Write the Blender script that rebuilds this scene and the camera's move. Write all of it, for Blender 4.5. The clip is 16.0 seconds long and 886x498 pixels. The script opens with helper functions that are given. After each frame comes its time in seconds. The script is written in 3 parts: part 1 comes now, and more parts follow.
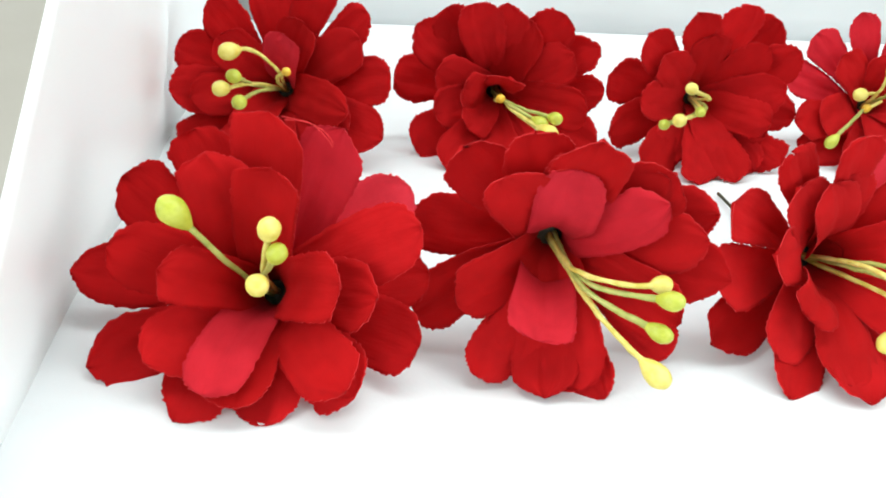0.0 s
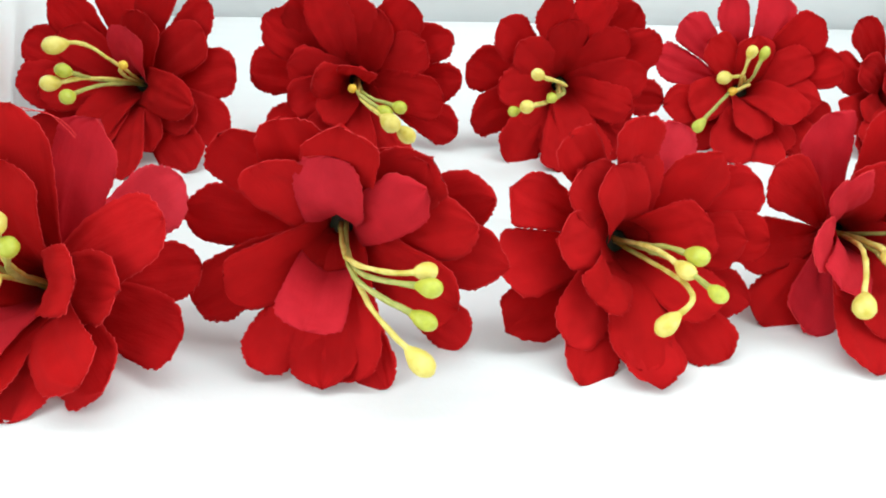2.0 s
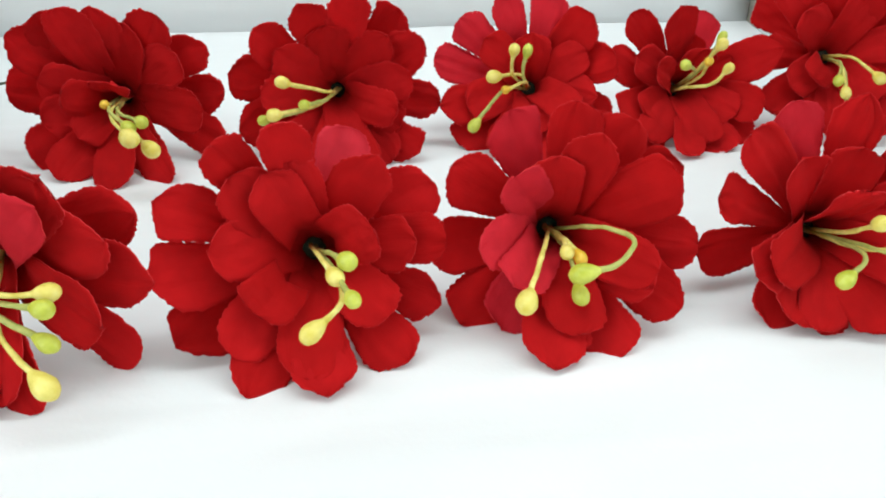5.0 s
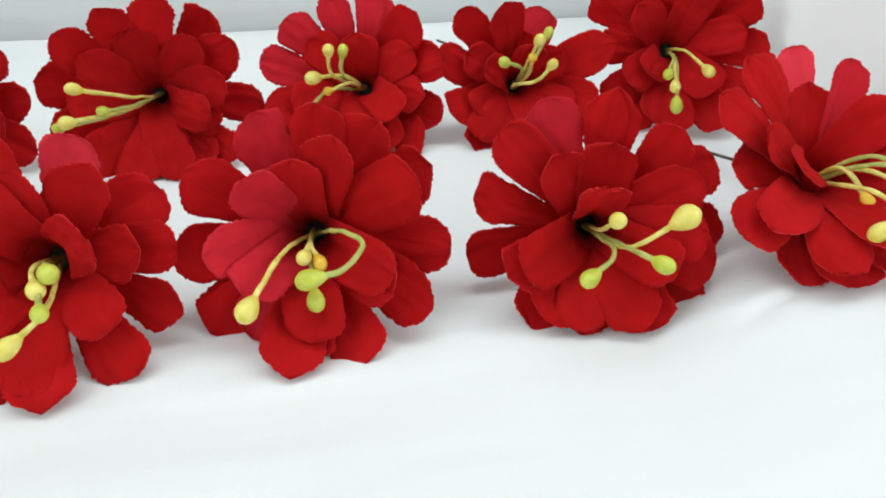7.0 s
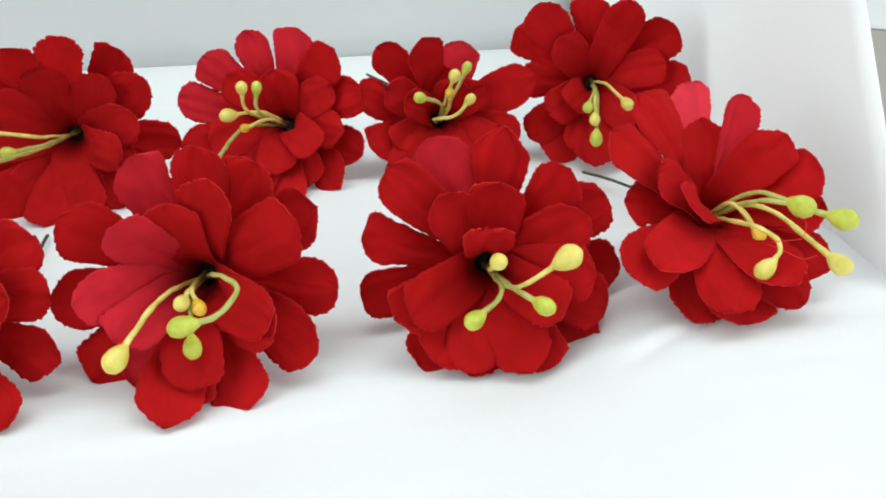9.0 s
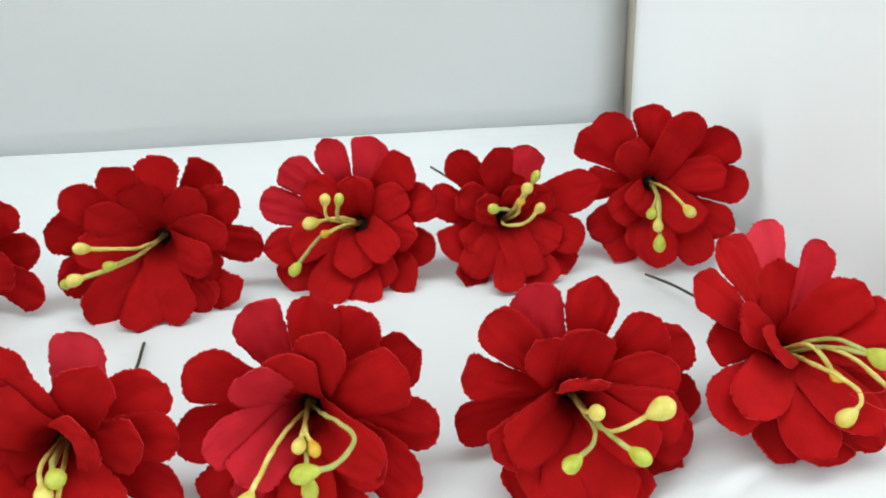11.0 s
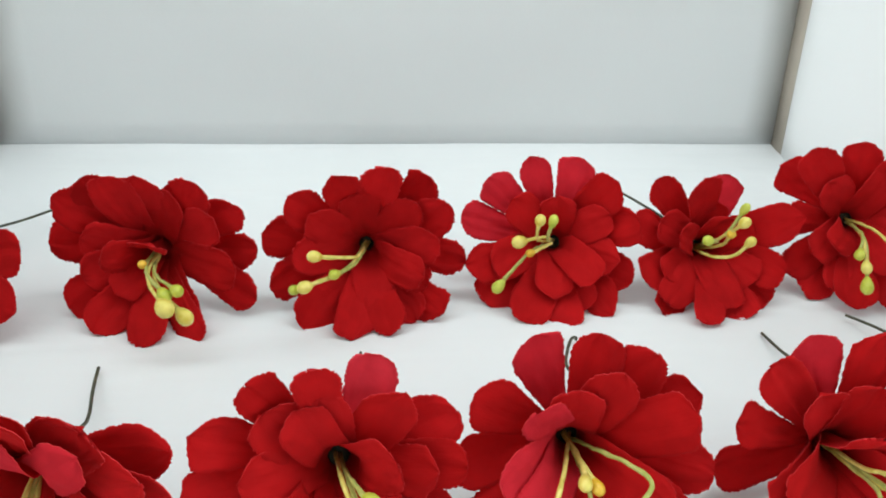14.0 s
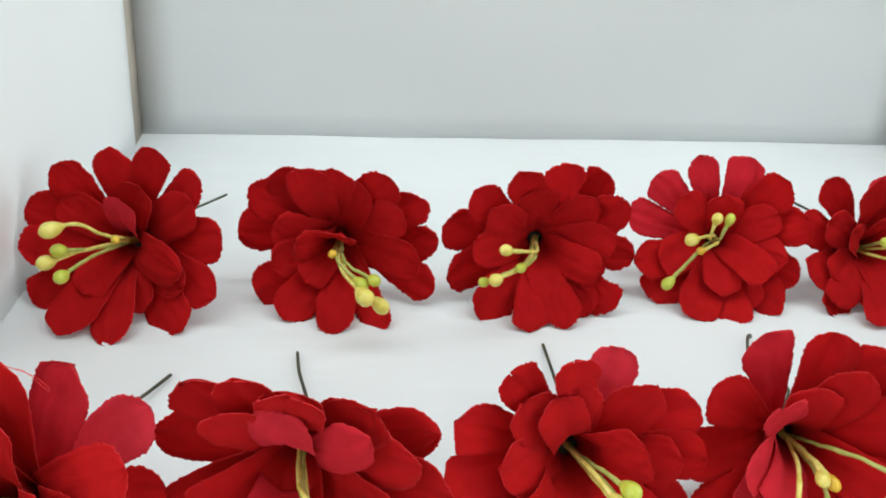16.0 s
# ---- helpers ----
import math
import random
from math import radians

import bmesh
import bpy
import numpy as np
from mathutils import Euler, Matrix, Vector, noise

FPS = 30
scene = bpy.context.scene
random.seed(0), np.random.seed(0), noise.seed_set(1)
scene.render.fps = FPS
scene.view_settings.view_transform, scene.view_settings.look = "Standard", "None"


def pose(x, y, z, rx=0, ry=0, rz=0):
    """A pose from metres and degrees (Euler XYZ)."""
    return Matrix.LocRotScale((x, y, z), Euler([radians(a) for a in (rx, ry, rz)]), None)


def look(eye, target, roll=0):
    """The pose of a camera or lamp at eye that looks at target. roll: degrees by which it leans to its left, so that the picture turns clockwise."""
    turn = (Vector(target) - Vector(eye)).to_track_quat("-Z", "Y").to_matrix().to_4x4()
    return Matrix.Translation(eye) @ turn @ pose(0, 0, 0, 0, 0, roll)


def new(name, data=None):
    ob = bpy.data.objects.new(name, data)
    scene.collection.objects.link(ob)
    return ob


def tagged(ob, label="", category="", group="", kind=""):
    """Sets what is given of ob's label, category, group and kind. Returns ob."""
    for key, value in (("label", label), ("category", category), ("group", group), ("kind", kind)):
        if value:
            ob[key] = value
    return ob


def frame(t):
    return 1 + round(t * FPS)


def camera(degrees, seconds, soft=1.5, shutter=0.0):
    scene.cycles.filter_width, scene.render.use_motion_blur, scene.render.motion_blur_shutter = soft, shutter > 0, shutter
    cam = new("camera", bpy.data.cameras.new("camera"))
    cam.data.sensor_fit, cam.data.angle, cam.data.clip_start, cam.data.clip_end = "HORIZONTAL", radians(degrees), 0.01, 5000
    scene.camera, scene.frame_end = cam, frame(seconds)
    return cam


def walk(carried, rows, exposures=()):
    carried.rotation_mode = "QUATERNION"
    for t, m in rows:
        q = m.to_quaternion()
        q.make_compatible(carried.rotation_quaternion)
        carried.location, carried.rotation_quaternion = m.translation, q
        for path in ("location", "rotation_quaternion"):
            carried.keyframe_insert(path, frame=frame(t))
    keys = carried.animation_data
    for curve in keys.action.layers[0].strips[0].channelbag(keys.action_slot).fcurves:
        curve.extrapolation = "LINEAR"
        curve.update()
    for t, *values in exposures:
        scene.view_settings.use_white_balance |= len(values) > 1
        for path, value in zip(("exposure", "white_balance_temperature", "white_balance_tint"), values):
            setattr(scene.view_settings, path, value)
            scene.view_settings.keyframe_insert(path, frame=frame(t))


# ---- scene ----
# ---- camera and walk ----
cam = camera(60.0, 16.0, soft=1.9)
PATH = [
    (0.0, -0.11621, -0.33098, 0.08960, 58.871, -3.621, -5.179),
    (0.5, -0.10959, -0.33161, 0.08866, 58.794, -3.748, -5.276),
    (1.0, -0.10025, -0.33253, 0.08821, 58.553, -3.446, -5.660),
    (1.5, -0.09198, -0.33305, 0.08838, 58.491, -3.161, -5.727),
    (2.0, -0.07839, -0.33349, 0.08947, 58.635, -2.720, -5.970),
    (2.5, -0.06792, -0.33509, 0.08945, 58.856, -2.264, -6.549),
    (3.0, -0.06131, -0.33560, 0.08965, 59.000, -1.878, -6.780),
    (3.5, -0.05335, -0.33694, 0.09050, 58.981, -1.426, -6.892),
    (4.0, -0.04396, -0.33738, 0.09173, 59.315, -1.439, -7.683),
    (4.2, -0.04087, -0.33714, 0.09071, 59.176, -1.814, -8.411),
    (6.3, 0.00859, -0.34225, 0.09142, 59.126, -0.612, -9.930),
    (6.5, 0.01262, -0.34231, 0.09137, 59.188, -0.603, -10.241),
    (7.0, 0.02236, -0.34337, 0.09067, 59.130, -0.376, -10.692),
    (7.5, 0.03144, -0.34385, 0.09058, 59.289, -0.087, -11.119),
    (8.0, 0.03970, -0.34523, 0.09168, 59.556, -0.212, -11.773),
    (8.2, 0.04184, -0.34591, 0.09155, 59.690, -0.314, -11.898),
    (10.3, 0.03974, -0.33948, 0.10701, 63.042, 0.169, -11.502),
    (10.5, 0.03442, -0.33990, 0.11134, 63.059, 0.273, -11.007),
    (11.0, 0.02588, -0.33701, 0.11931, 62.158, -0.186, -10.753),
    (11.5, 0.02201, -0.33229, 0.12461, 61.519, -0.382, -10.423),
    (12.0, 0.01437, -0.32830, 0.12664, 61.675, -1.524, -9.747),
    (12.5, 0.00611, -0.32689, 0.12469, 61.515, -1.999, -8.761),
    (13.0, -0.00542, -0.32478, 0.12678, 61.183, -2.178, -8.117),
    (13.5, -0.01785, -0.32414, 0.12641, 61.156, -2.539, -7.298),
    (14.0, -0.02470, -0.32392, 0.12565, 61.254, -2.666, -6.972),
    (14.5, -0.03307, -0.32474, 0.12659, 61.326, -2.600, -6.451),
    (15.0, -0.04223, -0.32284, 0.12550, 61.294, -2.594, -6.071),
    (15.5, -0.05278, -0.32274, 0.12507, 60.768, -2.588, -5.148),
    (16.0, -0.06622, -0.32392, 0.12660, 60.563, -2.529, -4.222),
]

EXPOSURE = [(0.0, -0.66), (1.5, -0.75), (4.0, -0.92), (6.5, -1.14), (8.0, -1.20), (10.3, -0.94), (10.9, -1.11), (12.5, -1.16), (16.0, -1.18)]
walk(cam, [(t, pose(x, y, z, rx, ry, rz)) for t, x, y, z, rx, ry, rz in PATH], EXPOSURE)

# ---- world and light ----
world = bpy.data.worlds.new("room_light")
scene.world = world
world.use_nodes = True
world.node_tree.nodes["Background"].inputs[0].default_value = (0.95, 0.98, 1.0, 1)
world.node_tree.nodes["Background"].inputs[1].default_value = 0.3


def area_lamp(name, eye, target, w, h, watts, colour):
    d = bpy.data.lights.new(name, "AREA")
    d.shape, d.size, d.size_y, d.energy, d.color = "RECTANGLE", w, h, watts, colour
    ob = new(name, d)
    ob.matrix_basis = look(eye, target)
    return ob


area_lamp("ceiling_tube_light", (0.0, -0.25, 1.56), (0.0, -0.25, 0.0), 2.8, 0.40, 42.0, (0.90, 0.985, 1.0))
# Two added fill lamps that brighten the box's side walls; no window is known.
area_lamp("side_fill_left", (-1.97, -1.25, 0.75), (0.0, -1.25, 0.75), 1.5, 1.3, 58.0, (0.885, 0.98, 1.0))
area_lamp("side_fill_right", (1.97, -1.25, 0.75), (0.0, -1.25, 0.75), 1.5, 1.3, 52.0, (0.885, 0.98, 1.0))


# ---- materials ----
class Nodes:
    """Short hand for building a node material."""

    def __init__(self, name):
        self.mat = bpy.data.materials.new(name)
        self.mat.use_nodes = True
        self.tree = self.mat.node_tree
        self.bsdf = self.tree.nodes["Principled BSDF"]
        self.out = self.tree.nodes["Material Output"]

    def add(self, kind, **values):
        n = self.tree.nodes.new(kind)
        for k, v in values.items():
            n.inputs[k].default_value = v
        return n

    def link(self, a, b):
        self.tree.links.new(a, b)

    def coords(self, scale):
        c = self.add("ShaderNodeTexCoord")
        m = self.add("ShaderNodeMapping")
        m.inputs["Scale"].default_value = scale
        self.link(c.outputs["Object"], m.inputs["Vector"])
        return m.outputs["Vector"]

    def ramp(self, fac, stops):
        r = self.add("ShaderNodeValToRGB")
        e = r.color_ramp.elements
        while len(e) < len(stops):
            e.new(0.5)
        for el, (p, c) in zip(e, stops):
            el.position, el.color = p, (*c, 1)
        self.link(fac, r.inputs["Fac"])
        return r.outputs["Color"]

    def noise(self, vec, scale, detail=4.0, rough=0.55):
        n = self.add("ShaderNodeTexNoise", Scale=scale, Detail=detail, Roughness=rough)
        self.link(vec, n.inputs["Vector"])
        return n.outputs["Fac"]

    def bump(self, height, strength, distance, before=None):
        b = self.add("ShaderNodeBump", Strength=strength, Distance=distance)
        self.link(height, b.inputs["Height"])
        if before is not None:
            self.link(before, b.inputs["Normal"])
        return b.outputs["Normal"]

    def mix(self, fac, a, b, kind="MIX"):
        m = self.add("ShaderNodeMix")
        m.data_type, m.blend_type = "RGBA", kind
        for sock, v in ((m.inputs[0], fac), (m.inputs[6], a), (m.inputs[7], b)):
            if isinstance(v, (float, int)):
                sock.default_value = v
            elif isinstance(v, tuple):
                sock.default_value = (*v, 1)
            else:
                self.link(v, sock)
        return m.outputs[2]


def paper_material(name, light, dark, rough=0.62, folds=0.22):
    k = Nodes(name)
    v = k.coords((1, 1, 1))
    big = k.noise(v, 9.0, 3.0)
    k.link(k.ramp(big, ((0.3, dark), (0.7, light))), k.bsdf.inputs["Base Color"])
    k.bsdf.inputs["Roughness"].default_value = rough
    k.bsdf.inputs["Specular IOR Level"].default_value = 0.35
    long_v = k.coords((6, 30, 20))
    n1 = k.bump(k.noise(long_v, 1.0, 3.0), folds, 0.004)
    n2 = k.bump(k.noise(v, 900.0, 2.0), 0.08, 0.0004, n1)
    k.link(n2, k.bsdf.inputs["Normal"])
    return k.mat


def cloth_material(name, deep, bright):
    """Dyed cloth: woven grain, veins along the petal, each petal of its own shade, a little light through it."""
    k = Nodes(name)
    v = k.coords((1, 1, 1))
    info = k.add("ShaderNodeObjectInfo")
    shade = k.mix(info.outputs["Random"], deep, bright)
    m = k.add("ShaderNodeMix")
    m.data_type, m.blend_type = "RGBA", "MULTIPLY"
    m.inputs[0].default_value = 1.0
    k.link(k.ramp(k.noise(v, 160.0, 4.0), ((0.35, (0.86, 0.80, 0.80)), (0.7, (1.0, 1.0, 1.0)))), m.inputs[6])
    k.link(shade, m.inputs[7])
    colour = m.outputs[2]
    k.link(colour, k.bsdf.inputs["Base Color"])
    k.bsdf.inputs["Roughness"].default_value = 0.82
    k.bsdf.inputs["Specular IOR Level"].default_value = 0.12
    k.bsdf.inputs["Sheen Weight"].default_value = 0.03
    k.bsdf.inputs["Sheen Roughness"].default_value = 0.45
    k.bsdf.inputs["Sheen Tint"].default_value = (1.0, 0.30, 0.32, 1)
    veins = k.noise(k.coords((70, 420, 70)), 1.0, 4.0)
    weave = k.noise(k.coords((2600, 2600, 2600)), 1.0, 2.0)
    normal = k.bump(weave, 0.22, 0.0002, k.bump(veins, 0.5, 0.0010))
    k.link(normal, k.bsdf.inputs["Normal"])
    through_light = k.add("ShaderNodeBsdfTranslucent")
    k.link(colour, through_light.inputs["Color"])
    mix = k.add("ShaderNodeMixShader")
    mix.inputs[0].default_value = 0.42
    k.link(k.bsdf.outputs[0], mix.inputs[1])
    k.link(through_light.outputs[0], mix.inputs[2])
    k.link(mix.outputs[0], k.out.inputs["Surface"])
    return k.mat


def wax_material(name, low, high, rough=0.42):
    k = Nodes(name)
    v = k.coords((1, 1, 1))
    k.link(k.ramp(k.noise(v, 420.0, 3.0), ((0.3, low), (0.68, high))), k.bsdf.inputs["Base Color"])
    k.bsdf.inputs["Roughness"].default_value = rough
    k.bsdf.inputs["Subsurface Weight"].default_value = 0.15
    k.bsdf.inputs["Subsurface Radius"].default_value = (0.001, 0.0008, 0.0003)
    k.link(k.bump(k.noise(v, 1500.0, 3.0), 0.25, 0.0003), k.bsdf.inputs["Normal"])
    return k.mat


def plain_material(name, low, high, scale, rough):
    k = Nodes(name)
    v = k.coords((1, 1, 1))
    k.link(k.ramp(k.noise(v, scale, 5.0), ((0.3, low), (0.7, high))), k.bsdf.inputs["Base Color"])
    k.bsdf.inputs["Roughness"].default_value = rough
    k.link(k.bump(k.noise(v, scale * 12, 3.0), 0.15, 0.0006), k.bsdf.inputs["Normal"])
    return k.mat


PAPER = paper_material("white_paper", (0.785, 0.797, 0.80), (0.735, 0.752, 0.76), 0.6, 0.5)
# Same card twice: paler for the brighter-lit sides, greyer for the dimmer back.
CARD = paper_material("white_card", (0.92, 0.925, 0.92), (0.90, 0.91, 0.905), 0.36, 0.06)
SHADED_CARD = paper_material("shaded_card", (0.755, 0.778, 0.778), (0.735, 0.758, 0.758), 0.5, 0.05)
# Tan stands for the shade on the side card near the back corner.
CORNER_SHADE = plain_material("tan_corner_shade", (0.46, 0.40, 0.33), (0.52, 0.455, 0.385), 30.0, 0.8)
CLOTH = cloth_material("red_cloth", (0.58, 0.0075, 0.0088), (0.69, 0.0125, 0.0155))
# Red cloth in lighter tones, for petals that catch light or let it through.
LIT_ROSE = cloth_material("lit_rose_cloth", (0.73, 0.025, 0.042), (0.80, 0.034, 0.057))
BACKLIT_ROSE = cloth_material("backlit_rose_cloth", (0.89, 0.056, 0.088), (0.93, 0.068, 0.106))
CUT = plain_material("cut_cloth_edge", (0.66, 0.012, 0.014), (0.80, 0.045, 0.050), 1900.0, 0.9)
YELLOW = wax_material("yellow_wax", (0.64, 0.52, 0.07), (0.78, 0.68, 0.19))
GREEN = wax_material("green_wax", (0.40, 0.44, 0.03), (0.57, 0.60, 0.09))
ORANGE = wax_material("amber_wax", (0.70, 0.40, 0.02), (0.82, 0.55, 0.06))
YELLOW_STALK = wax_material("yellow_stalk", (0.55, 0.44, 0.06), (0.80, 0.70, 0.22), 0.6)
GREEN_STALK = wax_material("green_stalk", (0.30, 0.33, 0.06), (0.50, 0.50, 0.15), 0.6)
WIRE = plain_material("wrapped_wire", (0.020, 0.024, 0.014), (0.075, 0.075, 0.040), 260.0, 0.6)
TABLE = plain_material("table_top", (0.40, 0.37, 0.32), (0.48, 0.45, 0.40), 6.0, 0.5)
PLASTER = plain_material("wall_paint", (0.77, 0.765, 0.75), (0.82, 0.815, 0.80), 2.0, 0.85)
BLACK = plain_material("black_plastic", (0.006, 0.006, 0.007), (0.012, 0.012, 0.014), 20.0, 0.4)


# ---- building helpers ----
def part(name, bm, material, parent=None, label="", smooth=True):
    me = bpy.data.meshes.new(name)
    bm.to_mesh(me)
    bm.free()
    for p in me.polygons:
        p.use_smooth = smooth
    for m in material if isinstance(material, tuple) else (material,):
        me.materials.append(m)
    ob = new(name, me)
    ob.parent = parent
    return tagged(ob, label)


def box_bm(x0, x1, y0, y1, z0, z1, bevel=0.0):
    bm = bmesh.new()
    bmesh.ops.create_cube(bm, size=1, matrix=Matrix.Translation(((x0 + x1) / 2, (y0 + y1) / 2, (z0 + z1) / 2)) @ Matrix.Diagonal((x1 - x0, y1 - y0, z1 - z0, 1)))
    if bevel:
        bmesh.ops.bevel(bm, geom=bm.edges[:], offset=bevel, segments=2, affect="EDGES")
    return bm


def sheet_bm(nu, nv, point, thick):
    """A sheet of nu x nv quads through point(u, v), with a thickness along the given vector."""
    bm = bmesh.new()
    t = Vector(thick)
    layers = []
    for side in (0, 1):
        layers.append([[bm.verts.new(Vector(point(i / nu, j / nv)) + t * side) for j in range(nv + 1)] for i in range(nu + 1)])
    a, b = layers
    for i in range(nu):
        for j in range(nv):
            bm.faces.new((a[i][j], a[i + 1][j], a[i + 1][j + 1], a[i][j + 1]))
            bm.faces.new((b[i][j], b[i][j + 1], b[i + 1][j + 1], b[i + 1][j]))
    for i in range(nu):
        bm.faces.new((a[i][0], b[i][0], b[i + 1][0], a[i + 1][0]))
        bm.faces.new((a[i][nv], a[i + 1][nv], b[i + 1][nv], b[i][nv]))
    for j in range(nv):
        bm.faces.new((a[0][j], a[0][j + 1], b[0][j + 1], b[0][j]))
        bm.faces.new((a[nu][j], b[nu][j], b[nu][j + 1], a[nu][j + 1]))
    bmesh.ops.recalc_face_normals(bm, faces=bm.faces[:])
    return bm


def tube_bm(points, radii, sides=8):
    """A round tube along the points."""
    bm = bmesh.new()
    rings = []
    up = Vector((0.3, 0.2, 1)).normalized()
    for i, (p, r) in enumerate(zip(points, radii)):
        d = (points[min(i + 1, len(points) - 1)] - points[max(i - 1, 0)]).normalized()
        a = d.cross(up).normalized()
        b = d.cross(a)
        rings.append([bm.verts.new(p + r * (math.cos(q) * a + math.sin(q) * b)) for q in (2 * math.pi * k / sides for k in range(sides))])
    for r0, r1 in zip(rings, rings[1:]):
        for k in range(sides):
            bm.faces.new((r0[k], r0[(k + 1) % sides], r1[(k + 1) % sides], r1[k]))
    bm.faces.new(rings[0])
    bm.faces.new(rings[-1])
    bmesh.ops.recalc_face_normals(bm, faces=bm.faces[:])
    return bm


def spline(points, steps):
    """A smooth run of points through the given ones."""
    p = [Vector(q) for q in points]
    p = [2 * p[0] - p[1]] + p + [2 * p[-1] - p[-2]]
    run = []
    for i in range(1, len(p) - 2):
        for s in range(steps):
            u = s / steps
            run.append(0.5 * (2 * p[i] + (p[i + 1] - p[i - 1]) * u + (2 * p[i - 1] - 5 * p[i] + 4 * p[i + 1] - p[i + 2]) * u * u
                              + (3 * p[i] - p[i - 1] - 3 * p[i + 1] + p[i + 2]) * u ** 3))
    return run + [p[-2]]


# ---- the box ----
XL, XR, BACK, FRONT = -0.168, 0.179, 0.0005, -0.36


def step(t):
    t = min(1.0, max(0.0, t))
    return t * t * (3 - 2 * t)


def floor_height(x, y):
    """The paper lies flat in the middle, and lifts off the bottom in the two front corners, with a few creases and long soft waves."""
    front = step((-0.150 - y) / 0.060)
    lifted = 0.0086 * step((x - 0.084) / 0.027) * front + 0.0048 * step((-0.096 - x) / 0.024) * front
    wave = 0.0010 * noise.noise((x * 7, y * 38, 3.1)) + 0.0004 * noise.noise((x * 24, y * 70, 7.7))
    crease = 0.0
    for (ax, ay), (bx, by), high in CREASES:
        dx, dy = bx - ax, by - ay
        k = min(1.0, max(0.0, ((x - ax) * dx + (y - ay) * dy) / (dx * dx + dy * dy)))
        off = math.hypot(x - ax - k * dx, y - ay - k * dy)
        crease -= high * math.exp(-(off / 0.0016) ** 2) * math.sin(math.pi * (0.15 + 0.7 * k))
    return min(0.0, wave - 0.0002) + crease + lifted + 0.0009 * max(0.0, (y + 0.010) / 0.010) ** 2


CREASES = [((0.101, -0.2395), (0.119, -0.2335), 0.0010), ((0.098, -0.2190), (0.114, -0.2165), 0.0008), ((0.143, -0.2255), (0.161, -0.2225), 0.0007), ((-0.060, -0.172), (0.010, -0.176), 0.0004), ((-0.150, -0.150), (-0.080, -0.146), 0.0004)]


def floor_point(u, v):
    x, y = XL - 0.008 + (XR - XL + 0.016) * u, FRONT + (BACK - FRONT) * v
    return x, y, floor_height(x, y)


def back_point(u, v):
    """The back card leans its sides in towards the top; its side edges bow a little."""
    side = 2 * u - 1
    bow = 0.0012 * math.sin(2.4 * math.pi * v) * side * abs(side)
    return (XL + XR) / 2 + side * ((XR - XL) / 2 - 0.012 * v) + bow, -0.0006 * math.cos(9 * u) * v, -0.001 + 0.19 * v


tagged(part("floor", sheet_bm(230, 240, floor_point, (0, 0, -0.0016)), PAPER), "white paper lining the floor of an open box", "floor", kind="structure")
tagged(part("wall_back", sheet_bm(20, 16, back_point, (0, 0.0012, 0)), SHADED_CARD), "white card back wall of the box, greyed for its dimmer light", "wall", kind="structure")


def side_wall(name, x, out, front_low, front_top, top, turn):
    """A strip coloured tan for the corner's shade, with a sheet of white card on it that curls out to meet the strip
    short of the back corner; its front edge slants.
    """
    def shade_strip(u, v):
        y = -0.034 + 0.0345 * u
        return x + turn * y + out * (0.0002 - 0.068 * top * v), y, -0.001 + top * v
    wall = tagged(part(name, sheet_bm(4, 4, shade_strip, (out * 0.004, 0, 0)), CORNER_SHADE), "side wall of the box, tan in place of the corner shade", "wall", kind="structure")

    def card(u, v):
        z = -0.0005 + top * v
        y0 = front_low + (front_top - front_low) * v
        u = 1 - (1 - u) ** 1.6
        y = y0 + (-0.0110 + 0.001 * v - y0) * u
        curl = max(0.0, (y + 0.0240) / 0.013)
        bow = -0.0034 * math.sin(math.pi * min(1.0, u))
        return x + turn * y - out * (0.0019 + bow - 0.0020 * curl ** 2 + 0.068 * top * v), y, z
    part("card_lining", sheet_bm(48, 10, card, (out * 0.0006, 0, 0)), CARD, wall, "sheet of white card over the side wall")
    return wall


side_wall("wall_left", XL, -1, -0.283, -0.139, 0.115, 0.0)
side_wall("wall_right", XR, 1, -0.2405, -0.1615, 0.125, 0.062)

# ---- the room round it ----
table = tagged(new("table"), "grey-beige table carrying the open box", "table")
part("tabletop", box_bm(-0.75, 0.95, -0.75, 0.75, -0.035, -0.0035, 0.004), TABLE, table, smooth=False)
for lx, ly in ((-0.68, -0.68), (0.88, -0.68), (-0.68, 0.68), (0.88, 0.68)):
    part("leg", box_bm(lx - 0.03, lx + 0.03, ly - 0.03, ly + 0.03, -0.76, -0.035, 0.004), TABLE, table, smooth=False)
tagged(part("room_floor", box_bm(-2.0, 2.0, -2.2, 2.0, -0.80, -0.76), TABLE, smooth=False), "dull floor of the room", "floor", kind="structure")
for name, b in (("wall_north", (-2.0, 2.0, 2.0, 2.1, -0.8, 1.6)), ("wall_south", (-2.0, 2.0, -2.3, -2.2, -0.8, 1.6))):
    tagged(part(name, box_bm(*b), PLASTER, smooth=False), "painted wall of the room", "wall", kind="structure")
# Openings made up to hold the two side fill lamps.
for name, x in (("wall_west", -2.05), ("wall_east", 2.05)):
    bm = bmesh.new()
    for y0, y1, z0, z1 in ((-2.3, 2.1, -0.8, 0.1), (-2.3, 2.1, 1.4, 1.6), (-2.3, -2.0, 0.1, 1.4), (-0.5, 2.1, 0.1, 1.4)):
        bmesh.ops.create_cube(bm, size=1, matrix=Matrix.Translation((x, (y0 + y1) / 2, (z0 + z1) / 2)) @ Matrix.Diagonal((0.1, y1 - y0, z1 - z0, 1)))
    tagged(part(name, bm, PLASTER, smooth=False), "painted wall of the room with an added opening for a fill lamp", "wall", kind="structure")
